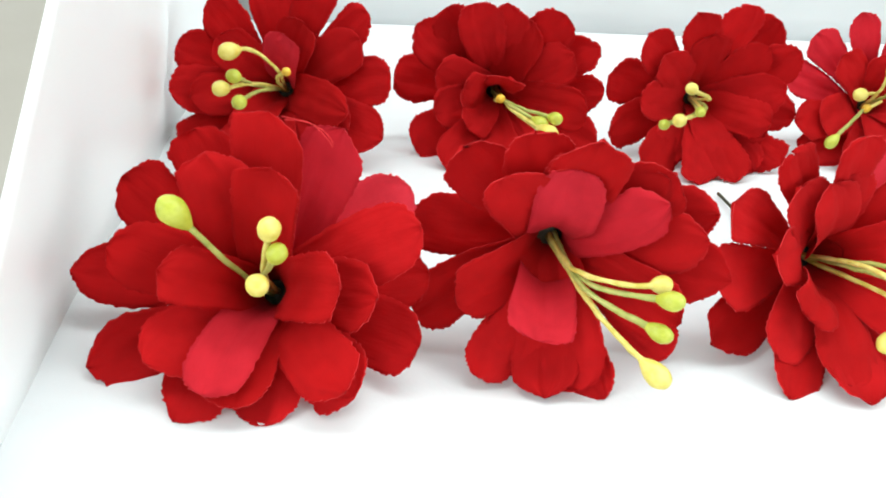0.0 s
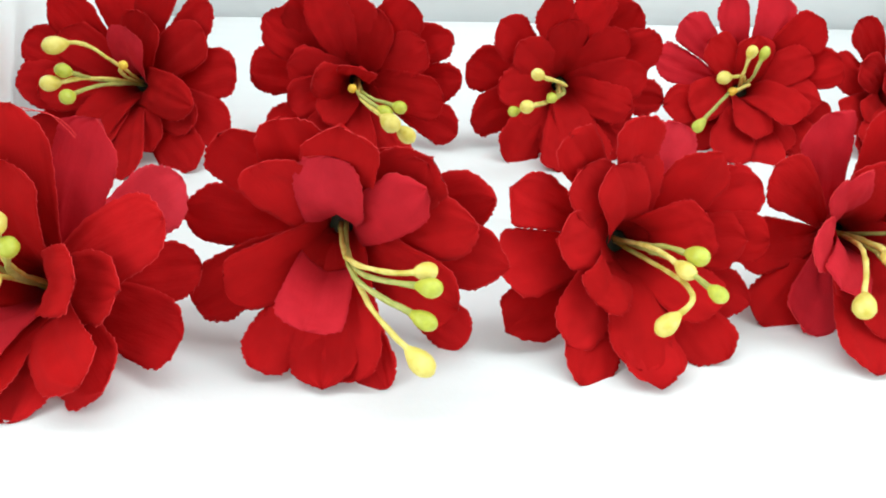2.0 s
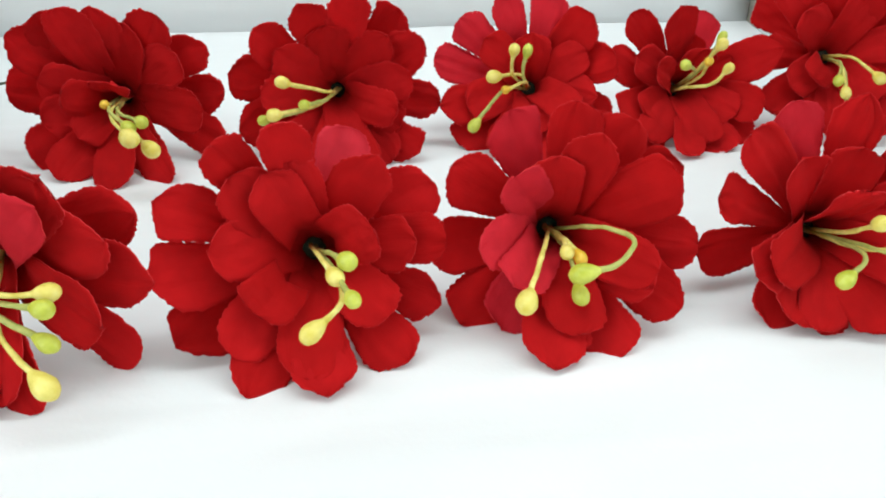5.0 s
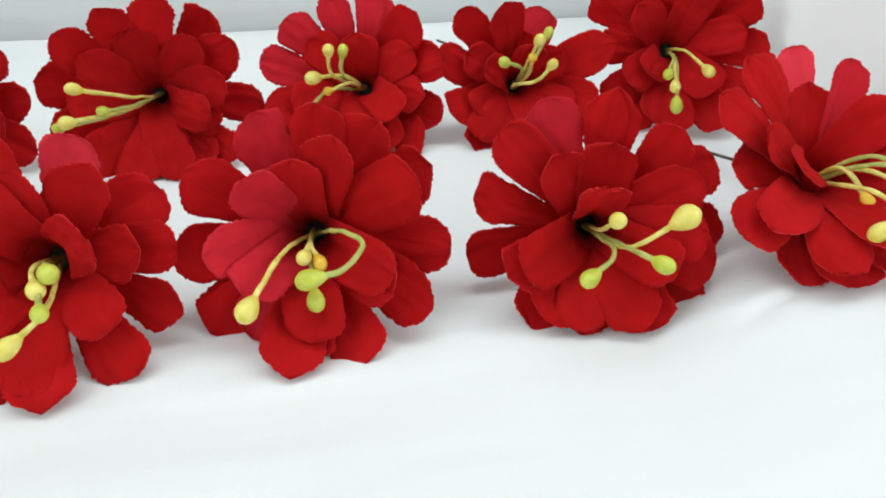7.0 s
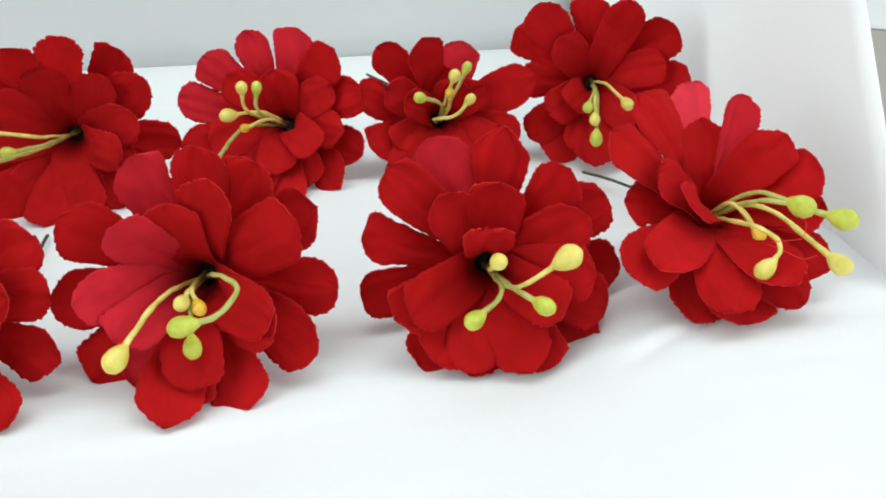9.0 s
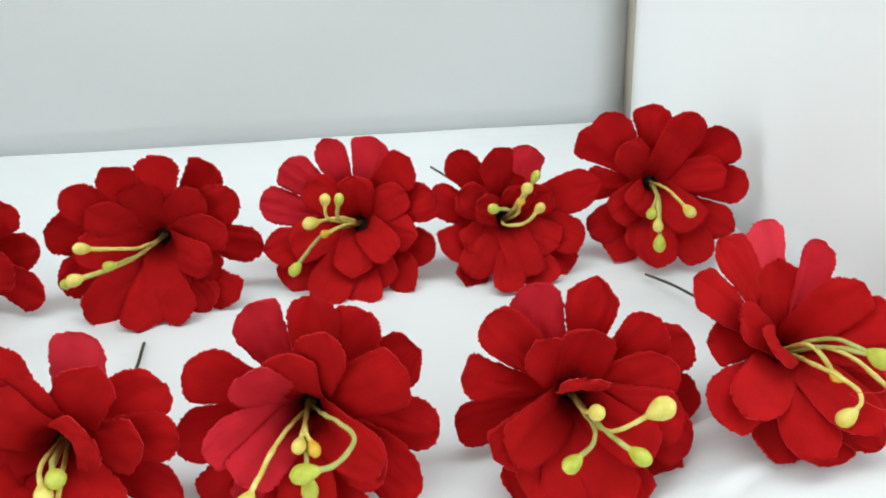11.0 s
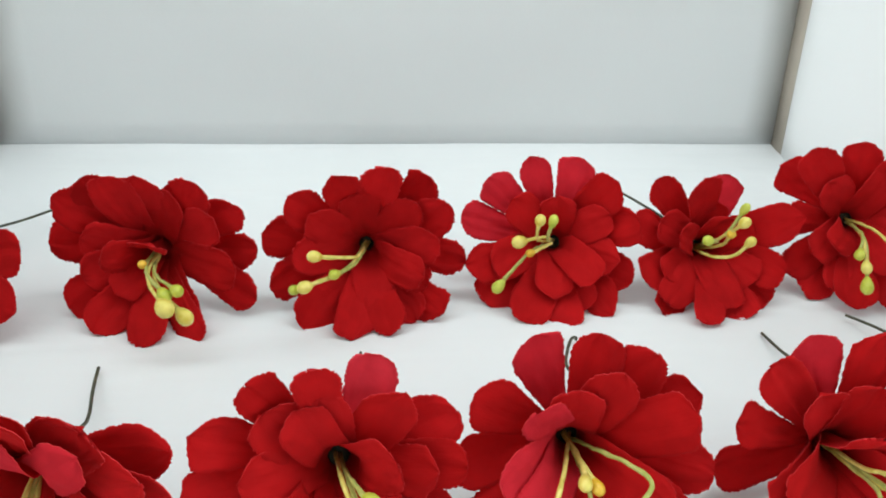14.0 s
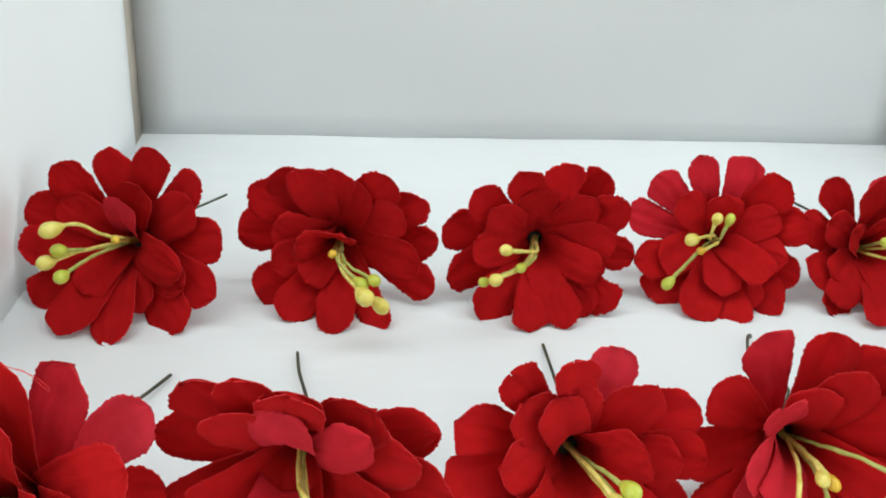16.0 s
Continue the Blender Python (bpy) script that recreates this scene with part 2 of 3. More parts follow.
tagged(part("ceiling", box_bm(-2.1, 2.1, -2.3, 2.1, 1.6, 1.7), PLASTER, smooth=False), "painted ceiling of the room", "ceiling", kind="structure")
screen = tagged(new("black_panel"), "black panel standing behind the box on the table", "panel")
screen.location = (0.428, 0.108, -0.0035)
screen.rotation_euler = (0, 0, radians(-40))
part("panel_face", box_bm(-0.13, 0.17, -0.01, 0.01, 0.008, 0.26, 0.004), BLACK, screen)
part("panel_foot", box_bm(-0.10, 0.10, -0.014, 0.05, 0.0, 0.008, 0.002), BLACK, screen)
tagged(part("folded_paper", sheet_bm(12, 12, lambda u, v: (0.373 + 0.66 * (0.06 * u - 0.03) + 0.75 * (0.16 * v - 0.08), 0.038 + 0.75 * (0.06 * u - 0.03) - 0.66 * (0.16 * v - 0.08),
                                                           -0.0024 + 0.009 * math.sin(2.6 * u) * math.sin(2.8 * v)), (0, 0, -0.0009)), PAPER),
               "loose white sheet of paper lying on the table", "paper")

# ---- flowers: each petal by its direction (degrees), reach and rise of the tip (millimetres) ----
FLOWERS = []
FLOWERS.append(dict(
    place=(-0.1325, -0.2233, 0.0162), elev=37.0, yaw=-10.0, clefts=(195, 131, 27), wide=1.0,
    outer=[(41, 30.4, -2.8), (65, 29.8, 5), (88, 26.7, 12.3), (117, 27.8, 5), (146, 28.4, 5), (178, 33, -1.7), (211, 29, 5), (248, 22.7, 10), (285, 21.2, 9.2), (321, 24.2, 7.8), (347, 28.0, 2), (10.5, 28.3, -4.5)],
    middle=[(113, 20.4, 13.7), (168, 21, 12.5), (22, 28.7, 12), (3, 21.4, 10.5), (226, 17.8, 12.5), (272, 18.3, 12.5), (321, 22.8, 14.5)],
    inner=[(80, 18, 14.4), (176, 11.6, 14.5), (265, 16.4, 15.3), (3, 16.1, 13.5)],
    stamens=[("G", 1.25, -9.8, 9.7, 16.4), ("Y", 1, 5.2, 8.2, 17.9), ("G", .9, 6.1, 5, 15.2), ("Y", 1, 3.7, 0.1, 14.9)]))
FLOWERS.append(dict(
    place=(-0.0828, -0.2210, 0.0204), elev=5.1, yaw=-10.4, clefts=(152, 220, 311), wide=1.06,
    outer=[(19.5, 29.0, -2.5), (47, 25.6, 2.5), (81, 25.2, 10), (104, 25.3, 6.5), (132, 26.1, 2.9), (172, 27.1, -3.6), (205, 25.5, 3.8), (235, 21.6, 9.9), (271, 20.4, 11.7), (302, 24.2, 8.4), (320, 30.4, -2.3), (0, 31.0, -1)],
    middle=[(116, 19.6, 7.3), (83, 22.3, 5.5), (49, 24.1, 3), (20, 26.1, 1.5), (344, 24.0, 4), (291, 20.6, 9), (250, 18.2, 9), (198, 17, 7)],
    inner=[(86, 18.9, 7.3), (44, 21.8, 5.5, 2.0, -10.4, 0.8), (259, 9.2, 11.5, 4.8, -2.2, 1.26)],
    stamens=[("Y", .9, 17.4, 1.5, 7.4), ("G", .95, 18.4, 1, 11.8), ("G", .9, 17.8, -5.3, 11.5), ("Y", 1.15, 17.8, -11.2, 14.8)]))
FLOWERS.append(dict(
    place=(-0.0258, -0.2156, 0.0175), elev=27.0, yaw=3.5, clefts=(139, 114, 167, 285, 345, 316, 87),
    outer=[(154, 28.8, 8), (129, 25.8, 9), (103, 22.8, 13.8), (70, 23.8, 0.1), (29, 24, 5.9), (359, 23.4, 5), (332, 25.4, 1.2), (301, 25.7, 6.2), (266, 24.5, 11.3), (237, 27.6, 8.2), (211, 30, 1.4), (184, 29.4, 5)],
    middle=[(133, 19.6, 9), (106, 16.5, 8.5), (54, 19.7, 10), (0, 17.6, 7), (310, 16.5, 8), (259, 21.7, 9.5), (223, 22.8, 7.5), (171, 18.7, 8)],
    inner=[(120, 16.4, 10, 4.2, -3.5, 0.95), (26, 10.1, 10, 3.6, -4, 1.12), (220, 14.5, 9.6, 7.2, 0, 1.06)],
    stamens=[("G", 1, 4.3, -1.2, 14.4), ("Y", .9, 2.1, -3.6, 14.4), ("G", .8, 4.1, -6.8, 21.3), ("Y", 1, -2.8, -12.2, 16.8)]))
FLOWERS.append(dict(
    place=(0.0208, -0.2114, 0.0163), elev=25.4, yaw=-10.6, clefts=(100, 133, 170, 14, 315),
    outer=[(114, 24.9, 3.4), (85, 25, 5.7), (58, 25.5, 6.4), (30, 27.9, 2.1), (358, 27.8, 3.3), (330, 28.1, 5.9), (300, 25.7, 10.8), (267, 24.6, 15.4), (241, 21.7, 5), (225, 26.2, 3), (188, 24.9, 5), (152, 24, 8.7)],
    middle=[(70, 19.1, 13), (132, 14.2, 13.5), (27, 24.1, 11.5), (333, 19.8, 11.5), (187, 15, 17), (274, 22.6, 11.5)],
    inner=[(229, 12.4, 16), (281, 18.6, 13), (340, 18.5, 13.5), (97, 14.5, 10)],
    stamens=[("Y", 1.15, -6.8, -11.5, 20.2), ("Y", .8, 1.3, -3.3, 10.5), ("O", .75, 4, -4.4, 9.1), ("G", 1.1, 3.1, -6.5, 16.9), ("G", .95, 3.8, -11, 12.9)]))
FLOWERS.append(dict(
    place=(0.0782, -0.2155, 0.0147), elev=26.2, yaw=-12.3, clefts=(180, 100, 65, 155, 10),
    outer=[(116, 27.3, 7), (82, 27.5, 7), (51, 23.9, 10.6), (30, 27.2, 1.6), (357, 27.1, -2.2), (344, 24.1, 5), (329, 25.6, 4.2), (298, 21.8, 7.4), (257, 20.4, 10), (236, 23.3, 7.4), (192, 26.4, -1), (168, 25.6, 6.3), (140, 26.6, 9.9)],
    middle=[(124, 17, 9.5), (84, 16.5, 9.5), (29, 20.3, 12), (358, 19.3, 12), (300, 21.4, 10.5), (209, 20.5, 11.5), (237, 20, 11.5)],
    inner=[(98, 7.3, 17.5), (294, 20.6, 12), (259, 19.6, 11.8), (206, 17.2, 13.5), (332, 15, 14)],
    stamens=[("Y", .9, 0.8, 2.2, 19.4), ("Y", 1.3, 13.4, 3.1, 18.5), ("G", .95, 8.8, -5.3, 21.8), ("G", 1, -3.3, -8.7, 16.5)]))
FLOWERS.append(dict(
    place=(0.1255, -0.2186, 0.0276), elev=52.0, yaw=-9.0, clefts=(140, 110, 200, 84),
    outer=[(92, 27.9, -0.6), (76, 20.4, 6), (4, 15.8, 9.5), (348, 20, 2), (323, 25.5, -2.1), (297, 26.3, 0.3), (273, 26.7, -1.2), (249, 27.5, -3), (219, 28.2, 5.5), (180, 19.9, -0.1), (153, 25, 7.2), (128, 25.6, 6.6)],
    middle=[(98, 17, 2.5), (38, 13.5, 9.5), (356, 18.6, 3), (170, 14.3, 3.6), (227, 25.2, 8), (260, 26.7, 6), (286, 23.5, 7)],
    inner=[(205, 9.5, 6)],
    stamens=[("G", 1.2, 9.1, -8.7, 11.7), ("G", 1.15, 14.4, -12.8, 14.7), ("Y", 1.1, 17.4, -17.8, 5.2), ("Y", 1, 2, -18.9, 6.4), ("O", .75, 6, -9.4, -0.4)]))
FLOWERS.append(dict(
    place=(-0.1395, -0.1279, 0.0175), elev=23.9, yaw=-14.7, clefts=(113, 50), wide=1.05,
    outer=[(94, 26.3, 5), (63, 30.2, 5), (38, 32.4, 5.7), (8, 33.3, 3.8), (342, 33.9, 5.6), (318, 32.1, 7), (289, 26.7, 15.4), (257, 25.8, 15), (224, 29.3, 5), (192, 27, 5.1), (162, 26.9, 4.8), (133, 26.7, 5)],
    middle=[(29, 27.4, 5.5), (64, 18.8, 5.5), (260, 19.4, 5.5), (302, 21.4, 5.5), (338, 24.7, 5.5), (141, 17.9, 5.5), (195, 21.1, 5.5)],
    inner=[(67, 13.4, 8), (350, 23.4, 8), (250, 14.8, 8)],
    stamens=[("Y", 1.2, -1.1, 5, 28.3), ("G", 1, -0.8, -0.3, 24.8), ("Y", 1.1, -3, -3.6, 26.4), ("G", 1, 2.4, -6.3, 27.7), ("O", .65, 8.8, 2.9, 15.5)]))
FLOWERS.append(dict(
    place=(-0.0785, -0.1288, 0.0167), elev=10.5, yaw=-5.8, clefts=(17, 192, 325), wide=1.08, fray=0.00052,
    outer=[(126, 27.4, 4.2), (106, 25.8, 9.6), (88, 24.8, 9.2), (55, 28.1, 6.8), (30, 30.6, 3.6), (5, 30.4, -1.2), (336, 31.6, 1.2), (313, 25.6, 12.2), (279, 19.6, 16.8), (237, 22.2, 12), (211, 26.2, 4.3), (173, 28.9, -3.5), (143, 29, 5)],
    middle=[(106, 23.8, 5.5), (68, 22.5, 5.5), (32, 23.4, 5.5), (357, 25.1, 5.5), (159, 17.5, 5.5), (198, 17.5, 5.5), (256, 16.4, 5.5), (301, 21, 5.5)],
    inner=[(77, 5.9, 8), (164, 9.9, 10), (228, 10.9, 8)],
    stamens=[("O", .7, 0.7, 0.7, 8.1), ("G", 1, 10.4, -2.8, 21), ("G", .95, 13.9, -1.2, 21.8), ("Y", 1.35, 11.9, -4.4, 25.9), ("Y", 1.2, 15.9, -7.8, 23.2)]))
FLOWERS.append(dict(
    place=(-0.0178, -0.1299, 0.0170), elev=12.4, yaw=-0.0, clefts=(125, 65, 337), wide=1.05, fray=0.0007,
    outer=[(110, 26.2, 8.9), (79, 27.6, 8.3), (51, 28.3, 3.3), (31, 27.8, 4.6), (351, 29.4, -2.8), (322, 26.9, 7.5), (304, 22.1, 8.6), (287, 20.7, 13.8), (258, 20.5, 15.4), (223, 26.7, 8.3), (196, 29, 2.2), (167, 30.6, -0.4), (139, 28.3, 6.4)],
    middle=[(98, 19, 5.5), (143, 20.9, 5.5), (49, 20.8, 5.5), (12, 20.8, 5.5), (329, 18.5, 5.5), (282, 19.6, 5.5), (229, 20.7, 5.5), (178, 20.9, 5.5)],
    inner=[(342, 15.5, 10.5), (280, 15, 8)],
    stamens=[("Y", .9, -14.5, 6.2, 22), ("G", .8, -9.5, -0.1, 18), ("G", .8, -19.9, -3.3, 20.4), ("Y", 1, -17.1, -1.7, 23.2)]))
FLOWERS.append(dict(
    place=(0.0400, -0.1233, 0.0170), elev=31.3, yaw=-10.3, clefts=(96, 127, 157, 187, 356, 295), wide=1.05,
    outer=[(112, 25.9, 5.6), (81, 25.1, 6.1), (47, 24, 8.2), (17, 24.6, 5), (335, 26.1, 0.4), (310, 28.2, 4), (281, 25.7, 9.9), (252, 26.6, 10.5), (225, 29, 3.6), (202, 29, 6.4), (172, 29.8, 2.8), (142, 28.3, 2.7)],
    middle=[(90, 12.6, 5.5), (144, 18.2, 5.5), (30, 16.6, 5.5), (343, 19.1, 5.5), (291, 22.5, 5.5), (253, 22.7, 5.5), (203, 21.3, 5.5)],
    inner=[(269, 18, 8), (317, 16.1, 10.4)],
    stamens=[("Y", .9, -7.2, 4, 19.1), ("G", .8, -3.4, 4.2, 18), ("Y", 1.1, -12.4, -2.3, 13.2), ("O", .7, -8.7, -5.1, 9.4), ("G", 1.0, -17.4, -15.7, 9)]))
FLOWERS.append(dict(
    place=(0.0876, -0.1267, 0.0158), elev=29.0, yaw=-2.0, clefts=(87, 150, 244), wide=1.05,
    outer=[(136, 26.8, 6.3), (108, 20.9, 12.3), (67, 24.1, -3), (18, 30.2, 5), (338, 22.9, 7), (317, 25.5, 1.8), (290, 23.2, 8.5), (256, 24, 12.2), (232, 26.3, 6.3), (206, 25, 5), (163, 26.3, 5)],
    middle=[(156, 18.3, 5.5), (94, 14, 5.5), (30, 13.9, 5.5), (211, 18, 5.5), (323, 16.7, 5.5), (267, 19.9, 5.5)],
    inner=[(161, 12.3, 8), (280, 19.2, 8), (230, 22.9, 8), (75, 9, 8)],
    stamens=[("G", .9, -9.4, 1.3, 20.6), ("O", .75, -0.1, 3.3, 15.6), ("Y", .95, 0.3, 6.4, 22.8), ("G", .8, 6.1, 11, 11.8), ("Y", .85, 5.5, 1.1, 16.3)]))
FLOWERS.append(dict(
    place=(0.1353, -0.1270, 0.0234), elev=21.0, yaw=-16.8, clefts=(115, 164, 200, 346), wide=1.05,
    outer=[(148, 29.2, -1.2), (133, 28.3, 8.5), (97, 24.5, 5), (69, 23.9, 10.4), (36, 27.7, 4.1), (2, 28.8, 0.3), (330, 27.8, 5), (304, 28.6, 4.9), (271, 25.6, 9.9), (243, 28.1, 3.2), (222, 25.8, 5), (180, 22.9, 5)],
    middle=[(134, 16.6, 5.5), (72, 17.3, 5.5), (17, 20.7, 5.5), (314, 18, 5.5), (263, 22.5, 5.5), (219, 17.5, 5.5)],
    inner=[(227, 10.4, 8)],
    stamens=[("G", .9, -3, -8.9, 13.9), ("Y", .9, -1, -12.4, 15.3), ("G", 1.05, -0.4, -17.9, 16.5), ("Y", 1, 8.2, -7.6, 14.6)]))

WIRES = {
    0: [(-0.1225, -0.192, 0.010), (-0.121, -0.178, 0.004), (-0.1177, -0.1676, 0.0016)],
    1: [(-0.0815, -0.196, 0.013), (-0.0822, -0.184, 0.0060), (-0.0858, -0.1678, 0.0020), (-0.0872, -0.1580, 0.0010)],
    2: [(-0.0235, -0.190, 0.010), (-0.0208, -0.172, 0.0025), (-0.0206, -0.1555, 0.0010)],
    3: [(0.0300, -0.190, 0.013), (0.0315, -0.1720, 0.0065), (0.0341, -0.1632, 0.0042), (0.0372, -0.1562, 0.0034), (0.0394, -0.1535, 0.0022), (0.0399, -0.1530, 0.0010)],
    4: [(0.0800, -0.195, 0.013), (0.0925, -0.1800, 0.0075), (0.0943, -0.1740, 0.0058), (0.0951, -0.1639, 0.0030), (0.0958, -0.1529, 0.0010)],
    5: [(0.1290, -0.196, 0.0165), (0.1310, -0.1842, 0.0108), (0.1312, -0.1720, 0.0072), (0.1296, -0.1572, 0.0040), (0.1262, -0.1462, 0.0018)],
    6: [(-0.1330, -0.106, 0.013), (-0.1270, -0.088, 0.0085), (-0.1200, -0.0700, 0.0050)],
    10: [(0.0800, -0.112, 0.017), (0.0745, -0.100, 0.0180), (0.0700, -0.0830, 0.0165)],
}
ARCS = {(1, 0): [(3.2, 0.2, 2), (9, 1.5, 8.5), (14, 1.8, 9)], (3, 3): [(6.0, 1.3, 6.0), (11.0, 0.7, 13.0), (12.4, -1.1, 16.0), (9.0, -4.7, 17.0)], (5, 3): [(1.1, -9.4, 6.0), (3.9, -13.4, 9.0), (4.2, -16.3, 9.5), (3.2, -17.7, 8.5)], (6, 0): [(5.6, 3.5, 14), (1.8, 6.7, 22)], (9, 0): [(-7, -1, 12)], (9, 1): [(-4, -1, 12)],
        (9, 4): [(-9, -5, 9)], (10, 4): [(-4, -3, 10), (1, -3, 14)], (2, 3): [(3, -7, 14)], (1, 3): [(8, -5, 8)], (4, 1): [(4, -3, 12)], (4, 3): [(2, -4, 12)], (4, 2): [(4, -3, 14)], (4, 0): [(0, 0, 8)]}
# Petals whose lit or back-lit look is put into their colour.
PINK = {(0, "outer"): (0, 1), (0, "inner"): (2,), (1, "inner"): (0, 1, 2), (2, "outer"): (3,), (3, "outer"): (0, 8), (3, "middle"): (1, 4), (3, "inner"): (0,),
        (4, "outer"): (0,), (5, "outer"): (1,), (9, "outer"): (0, 1, 11, 10), (10, "outer"): (2,), (6, "inner"): (0,)}
BACKLIT = {(0, 0), (2, 3), (5, 0)}
rng = random.Random(11)


def petal_bm(reach, rise, start, base, width, root, flare, belly, cup, twist, corner, skew, fray, side_a, side_b, over):
    """A petal that rises out of the throat and flares: its sides run straight out to two shoulders, and it ends in a blunt, cut, faintly frayed point."""
    n, m = 58, 14
    bm = bmesh.new()
    p0, p1, p2 = Vector((start, base)), Vector((start - 0.0012 + (reach - 0.8 * (start - 0.002)) * flare, base + (rise - base) * belly)), Vector((reach, rise))
    droop = rng.uniform(-0.0012, 0.0006)
    rib = rng.choice((0.0002, 0.0003, 0.0005, 0.0008))
    wob = rng.uniform(0, 50)
    peak = rng.uniform(0.85, 0.93)
    lean = rng.uniform(-0.045, 0.045)
    blunt = rng.choice((0.38, 0.48, 0.6, 0.75))
    front, back = [], []
    for i in range(n + 1):
        s = 1 - (1 - i / n) ** 1.55
        c = p0 * (1 - s) ** 2 + p1 * 2 * s * (1 - s) + p2 * s * s
        d = (2 * (1 - s) * (p1 - p0) + 2 * s * (p2 - p1)).normalized()
        end = max(0.0, (s - peak) / (1 - peak))
        swell = root + (1 - root) * min(1.0, s / (peak - 0.12)) ** 0.9
        halves = []
        for (slope, start), top in ((side_a, peak + lean), (side_b, peak - lean)):
            cut = max(1e-4, (1 - s) / (1 - top)) ** blunt
            halves.append(min(width / 2 * swell, start + c.x * slope) * (1 + cut ** -corner) ** (-1 / corner))
        fr, br = [], []
        for j in range(m + 1):
            q = 2 * j / m - 1
            edge = 1.0 if j in (0, m) else 0.0
            half = halves[0] if q > 0 else halves[1]
            jag = edge * s * min(1.0, half / 0.003) * (0.5 * fray * noise.noise((s * 16 + wob, q * 3, wob)) + 0.55 * fray * rng.uniform(-1, 1))
            y = q * half + skew * width * s ** 3 + (jag if q > 0 else -jag)
            ruffle = (0.0009 * noise.noise((s * 2.4 + wob, q * 1.2, 4.0)) + 0.0004 * noise.noise((s * 7.0, q * 3.0 + wob, 8.0))) * s
            lift = (cup * q * q * (0.35 + 0.65 * s) + math.tan(twist) * y * s + droop * max(0, s - 0.6) * 2.0 + ruffle + over * (0.25 + 0.75 * s)
                    + rib * s * noise.noise((q * 5.0 + wob, s * 1.2, 6.0)) - 0.0005 * math.exp(-(q * 4.5) ** 2) * (1 - 0.7 * s))
            wrap = min(0.6 * c.x, y * y / (2 * max(c.x, 0.003))) * (1 - s) ** 1.2
            pos = Vector((c.x - d.y * lift - wrap, y, c.y + d.x * lift))
            pos += Vector((d.x, 0, d.y)) * (jag * end + 0.5 * fray * end ** 4 * noise.noise((q * 4, wob, 2.2)))
            nrm = Vector((-d.y, 0, d.x))
            fr.append(bm.verts.new(pos))
            br.append(bm.verts.new(pos - nrm * 0.00014))
        front.append(fr)
        back.append(br)
    for i in range(n):
        for j in range(m):
            bm.faces.new((front[i][j], front[i + 1][j], front[i + 1][j + 1], front[i][j + 1]))
            bm.faces.new((back[i][j], back[i][j + 1], back[i + 1][j + 1], back[i + 1][j]))
    rim = []
    for i in range(n):
        rim.append(bm.faces.new((front[i][0], back[i][0], back[i + 1][0], front[i + 1][0])))
        rim.append(bm.faces.new((front[i][m], front[i + 1][m], back[i + 1][m], back[i][m])))
    for j in range(m):
        rim.append(bm.faces.new((front[n][j], back[n][j], back[n][j + 1], front[n][j + 1])))
    bm.faces.new([front[0][j] for j in range(m + 1)] + [back[0][j] for j in range(m, -1, -1)])
    for f in rim:
        f.material_index = 1
    return bm


def anther_bm(radius, stretch, tip, way):
    """A drop-shaped anther: a ball drawn out towards its stalk."""
    bm = bmesh.new()
    bmesh.ops.create_uvsphere(bm, u_segments=18, v_segments=12, radius=radius)
    for v in bm.verts:
        t = v.co.z / radius
        k = 1 - 0.45 * max(0.0, -t) ** 1.6
        v.co.x *= k
        v.co.y *= k
        v.co.z *= stretch * (1.6 if t < 0 else 1.0)
        v.co += v.co.normalized() * radius * 0.05 * noise.noise(v.co * 900)
    bmesh.ops.transform(bm, matrix=Matrix.Translation(tip) @ way.to_track_quat("Z", "Y").to_matrix().to_4x4(), verts=bm.verts[:])
    return bm


def stamen(root, kind, size, tip, arc):
    mats = {"Y": (YELLOW, YELLOW_STALK), "G": (GREEN, GREEN_STALK), "O": (ORANGE, YELLOW_STALK)}[kind]
    tip = Vector(tip) / 1000
    foot = Vector((rng.uniform(-0.0008, 0.0008), rng.uniform(-0.0008, 0.0008), -0.0112))
    mids = [Vector(a) / 1000 for a in arc] if arc else [Vector((tip.x * 0.30, tip.y * 0.30, tip.z * 0.42)) + Vector((rng.uniform(-1, 1), rng.uniform(-1, 1), rng.uniform(0, 1.5))) / 1000]
    run = spline([foot] + mids + [tip], 9)
    way = (run[-1] - run[-4]).normalized()
    radius = 0.00176 * size
    run = [p + Vector((noise.noise(p * 300), noise.noise(p * 300 + Vector((9, 9, 9))), 0)) * 0.00025 for p in run]
    stalk = part("stamen", tube_bm(run, [0.00046 + 0.00030 * (n / len(run)) ** 5 + 0.00014 * noise.noise(p * 420) for n, p in enumerate(run)], 7), mats[1], root, "thin waxy stalk with a swollen anther")
    part("anther", anther_bm(radius, rng.uniform(1.05, 1.3), tip, way), mats[0], stalk, {"Y": "pale yellow anther", "G": "yellow-green anther", "O": "small amber anther"}[kind])


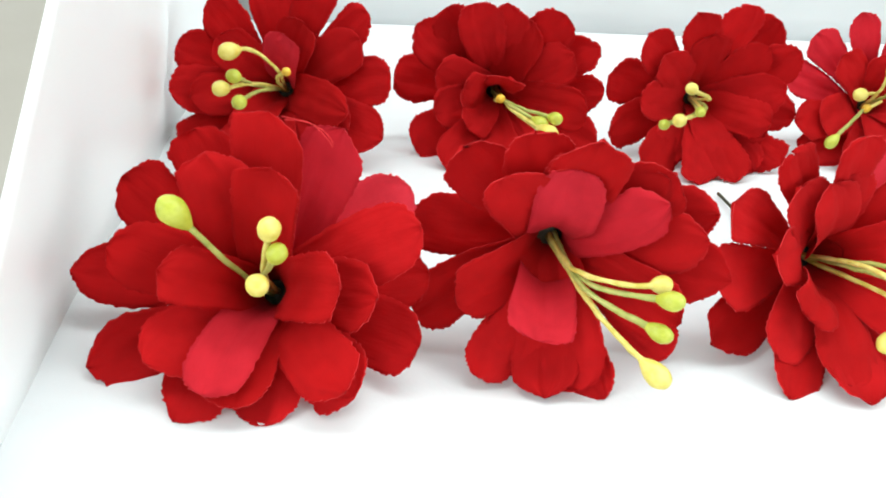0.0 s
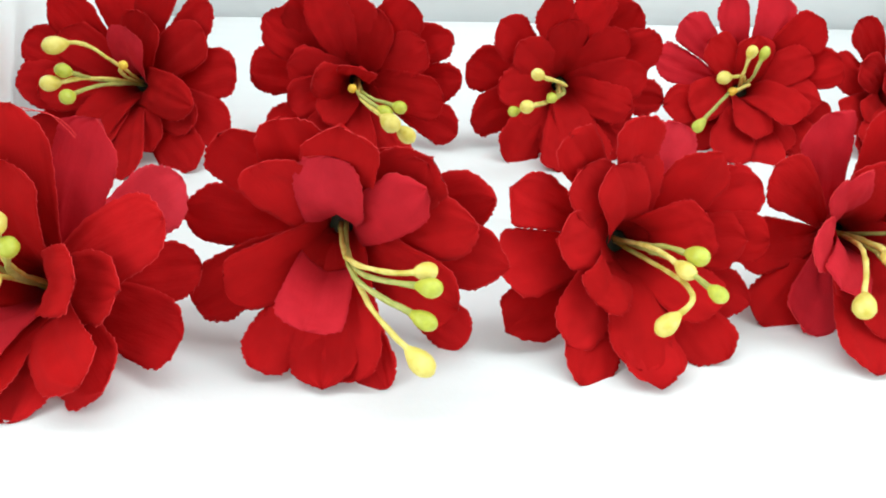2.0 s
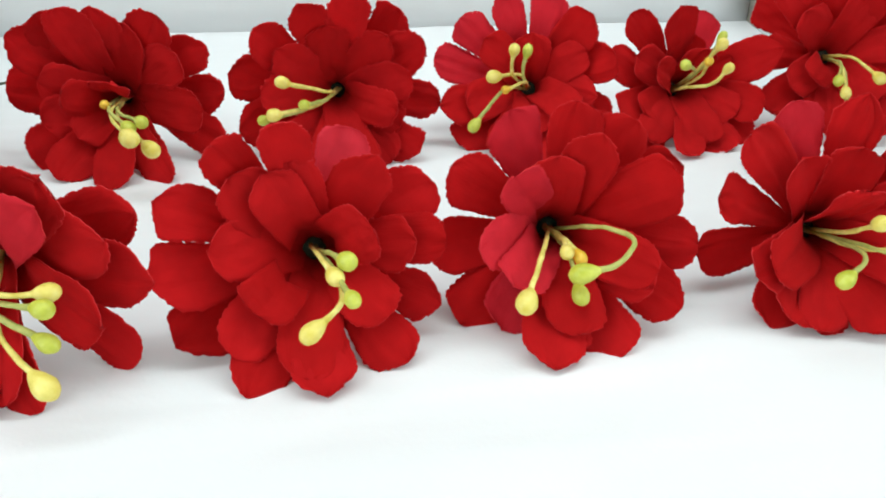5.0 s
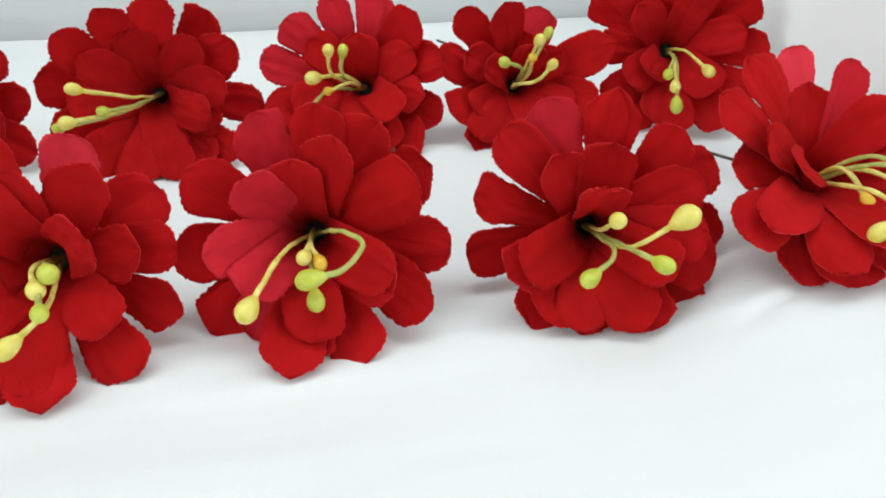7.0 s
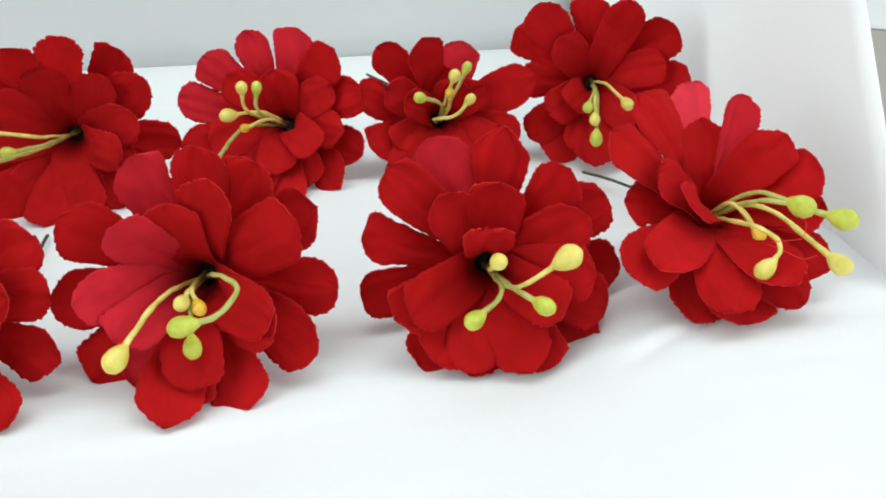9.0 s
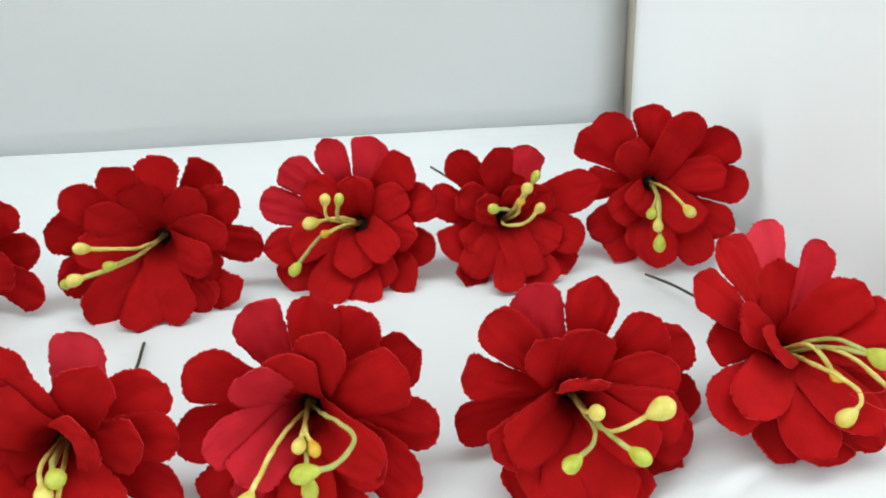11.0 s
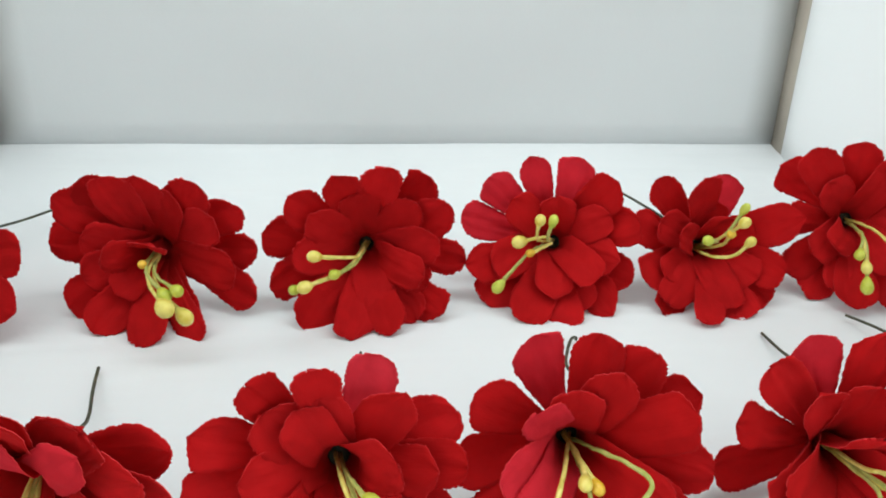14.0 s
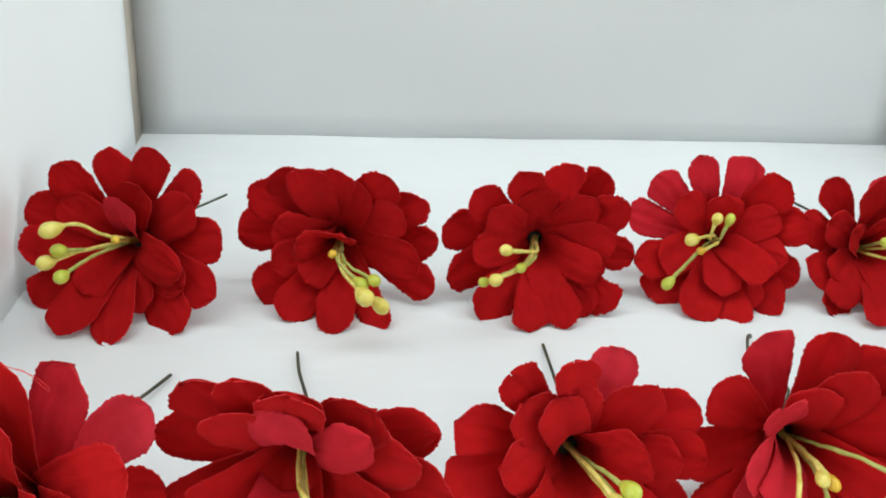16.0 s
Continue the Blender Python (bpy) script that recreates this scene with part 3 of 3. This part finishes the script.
def flower(number, spec):
    root = new("cloth_flower")
    e, a = radians(spec["elev"]), radians(spec["yaw"])
    z = Vector((math.sin(a) * math.cos(e), -math.cos(a) * math.cos(e), math.sin(e)))
    x = Vector((0, 0, 1)).cross(z).normalized()
    y = z.cross(x)
    frame_of = Matrix.Translation(spec["place"]) @ Matrix((x, y, z)).transposed().to_4x4()
    root.matrix_basis = frame_of
    for layer, base, wide, join, flare, belly, low_cup, high_cup in (("outer", -0.0122, 0.0120, 0.56, 0.36, 0.66, -0.0005, 0.0006), ("middle", -0.0112, 0.0119, 0.66, 0.30, 0.72, -0.0006, 0.0006), ("inner", -0.0104, 0.0116, 0.80, 0.25, 0.80, -0.0012, 0.0004)):
        for i, (direction, reach, rise, *foot) in enumerate(spec[layer]):
            reach, rise = reach / 1000, rise / 1000
            start, low, scale = (foot[0] / 1000, foot[1] / 1000, foot[2]) if foot else (0.0020, base, 1.0)
            others = sorted((o[0] - direction + 180) % 360 - 180 for k, o in enumerate(spec[layer]) if k != i)
            gap_a, gap_b = min([o for o in others if o > 0], default=60), min([-o for o in others if o <= 0], default=60)
            sides = []
            for turn, gap in ((1, gap_a), (-1, gap_b)):
                cleft = layer == "outer" and any(0 < (turn * (c - direction)) % 360 < gap for c in spec["clefts"])
                if cleft:
                    sides.append((math.tan(radians(min(18.0, gap * 0.445))), 0.0003))
                elif layer == "outer":
                    sides.append((math.tan(radians(max(17.0, min(25.0, gap * 0.62)))), 0.0010))
                else:
                    sides.append((math.tan(radians(min(32.0 if layer == "middle" else 44.0, max(20.0, gap * 0.60)))), 0.0019))
            w = scale * wide * spec.get("wide", 1.0) * (0.72 + 0.28 * min(1.15, reach / 0.024)) * rng.uniform(0.94, 1.06)
            bm = petal_bm(reach, rise, start, low, w, join, flare, belly, rng.uniform(low_cup, high_cup), radians(rng.uniform(-3.5, 3.5)), rng.uniform(5.0, 10.0), rng.uniform(-0.10, 0.10),
                          spec.get("fray", 0.00044), sides[0], sides[1], (1 if i % 2 else -1) * (0.0006 if layer == "outer" else 0.0003))
            pink = i in PINK.get((number, layer), ())
            backlit = (number, i) in BACKLIT and layer == "outer"
            p = part("petal", bm, (BACKLIT_ROSE if backlit else LIT_ROSE if pink else CLOTH, CUT), root, "red petal, coloured pink for light passing through it" if backlit else "red petal, coloured rose where light catches it" if pink else "")
            p.rotation_euler = (0, 0, radians(direction))
    for i, (kind, size, sx, sy, sz) in enumerate(spec["stamens"]):
        stamen(root, kind, size, (sx, sy, sz), ARCS.get((number, i)))
    # Wrapped base of the stem; its dark top also stands for the throat's shade.
    part("calyx", tube_bm([Vector((0, 0, h)) for h in (-0.0116, -0.0126, -0.0150, -0.0180)], [0.0026, 0.0028, 0.0020, 0.0008], 12), WIRE, root, "dark green wrapped base, its top darkening the throat as shade")
    inverse = frame_of.inverted()
    if number in WIRES:
        run = [Vector((0, 0, -0.016))] + [inverse @ Vector(p) for p in WIRES[number]]
    else:
        start = frame_of @ Vector((0, 0, -0.016))
        run = [Vector((0, 0, -0.016)), inverse @ Vector((start.x, start.y + 0.010, max(0.004, start.z - 0.005))), inverse @ Vector((start.x + 0.002, start.y + 0.020, 0.002))]
    run = spline(run, 8)
    part("stem_wire", tube_bm(run, [0.00044] * len(run), 7), WIRE, root, "thin dark green wire stem")
    return root


def thread(root, points):
    run = spline([Vector(p) / 1000 for p in points], 8)
    part("loose_thread", tube_bm(run, [0.00006] * len(run), 5), CUT, root, "fine loose red thread")


LABELS = [
    "red cloth flower with a long green stamen and tilted face",
    "red cloth flower with four long stamens drooping to one side",
    "red cloth flower with four short yellow-green stamens",
    "red cloth flower with one curled green stamen",
    "red cloth flower with four spread stamens and a raised petal pair",
    "red cloth flower tipped up on its wire beside the side wall",
    "red cloth flower with four parallel stamens and a wire behind",
    "red cloth flower with a drooping cluster of yellow stamens",
    "broad dark red cloth flower with frayed petals",
    "red cloth flower with small scattered yellow-green stamens",
    "small red cloth flower with a folded pink petal",
    "red cloth flower with three hanging green-yellow stamens",
]
for number, (spec, label) in enumerate(zip(FLOWERS, LABELS)):
    thing = tagged(flower(number, spec), label, "flower", "red cloth flowers in the box")
    if number == 0:
        thread(thing, [(3.5, 26.3, 12.5), (6.0, 25.8, 13.0), (9.2, 25.1, 13.0), (11.0, 23.9, 12.0), (11.7, 22.8, 11.0)])
        thread(thing, [(4.1, 25.8, 12.5), (7.8, 25.6, 13.0), (10.5, 23.8, 12.5), (11.6, 22.5, 11.0)])
    if number == 5:
        thread(thing, [(3.1, -14.3, 9), (5.4, -15, 11), (7.5, -14.9, 12), (8.7, -11.9, 12), (7.8, -10.2, 11)])
        thread(thing, [(3, -14.4, 8), (4.9, -16.1, 9), (8.2, -17.8, 9), (11, -17.3, 9)])
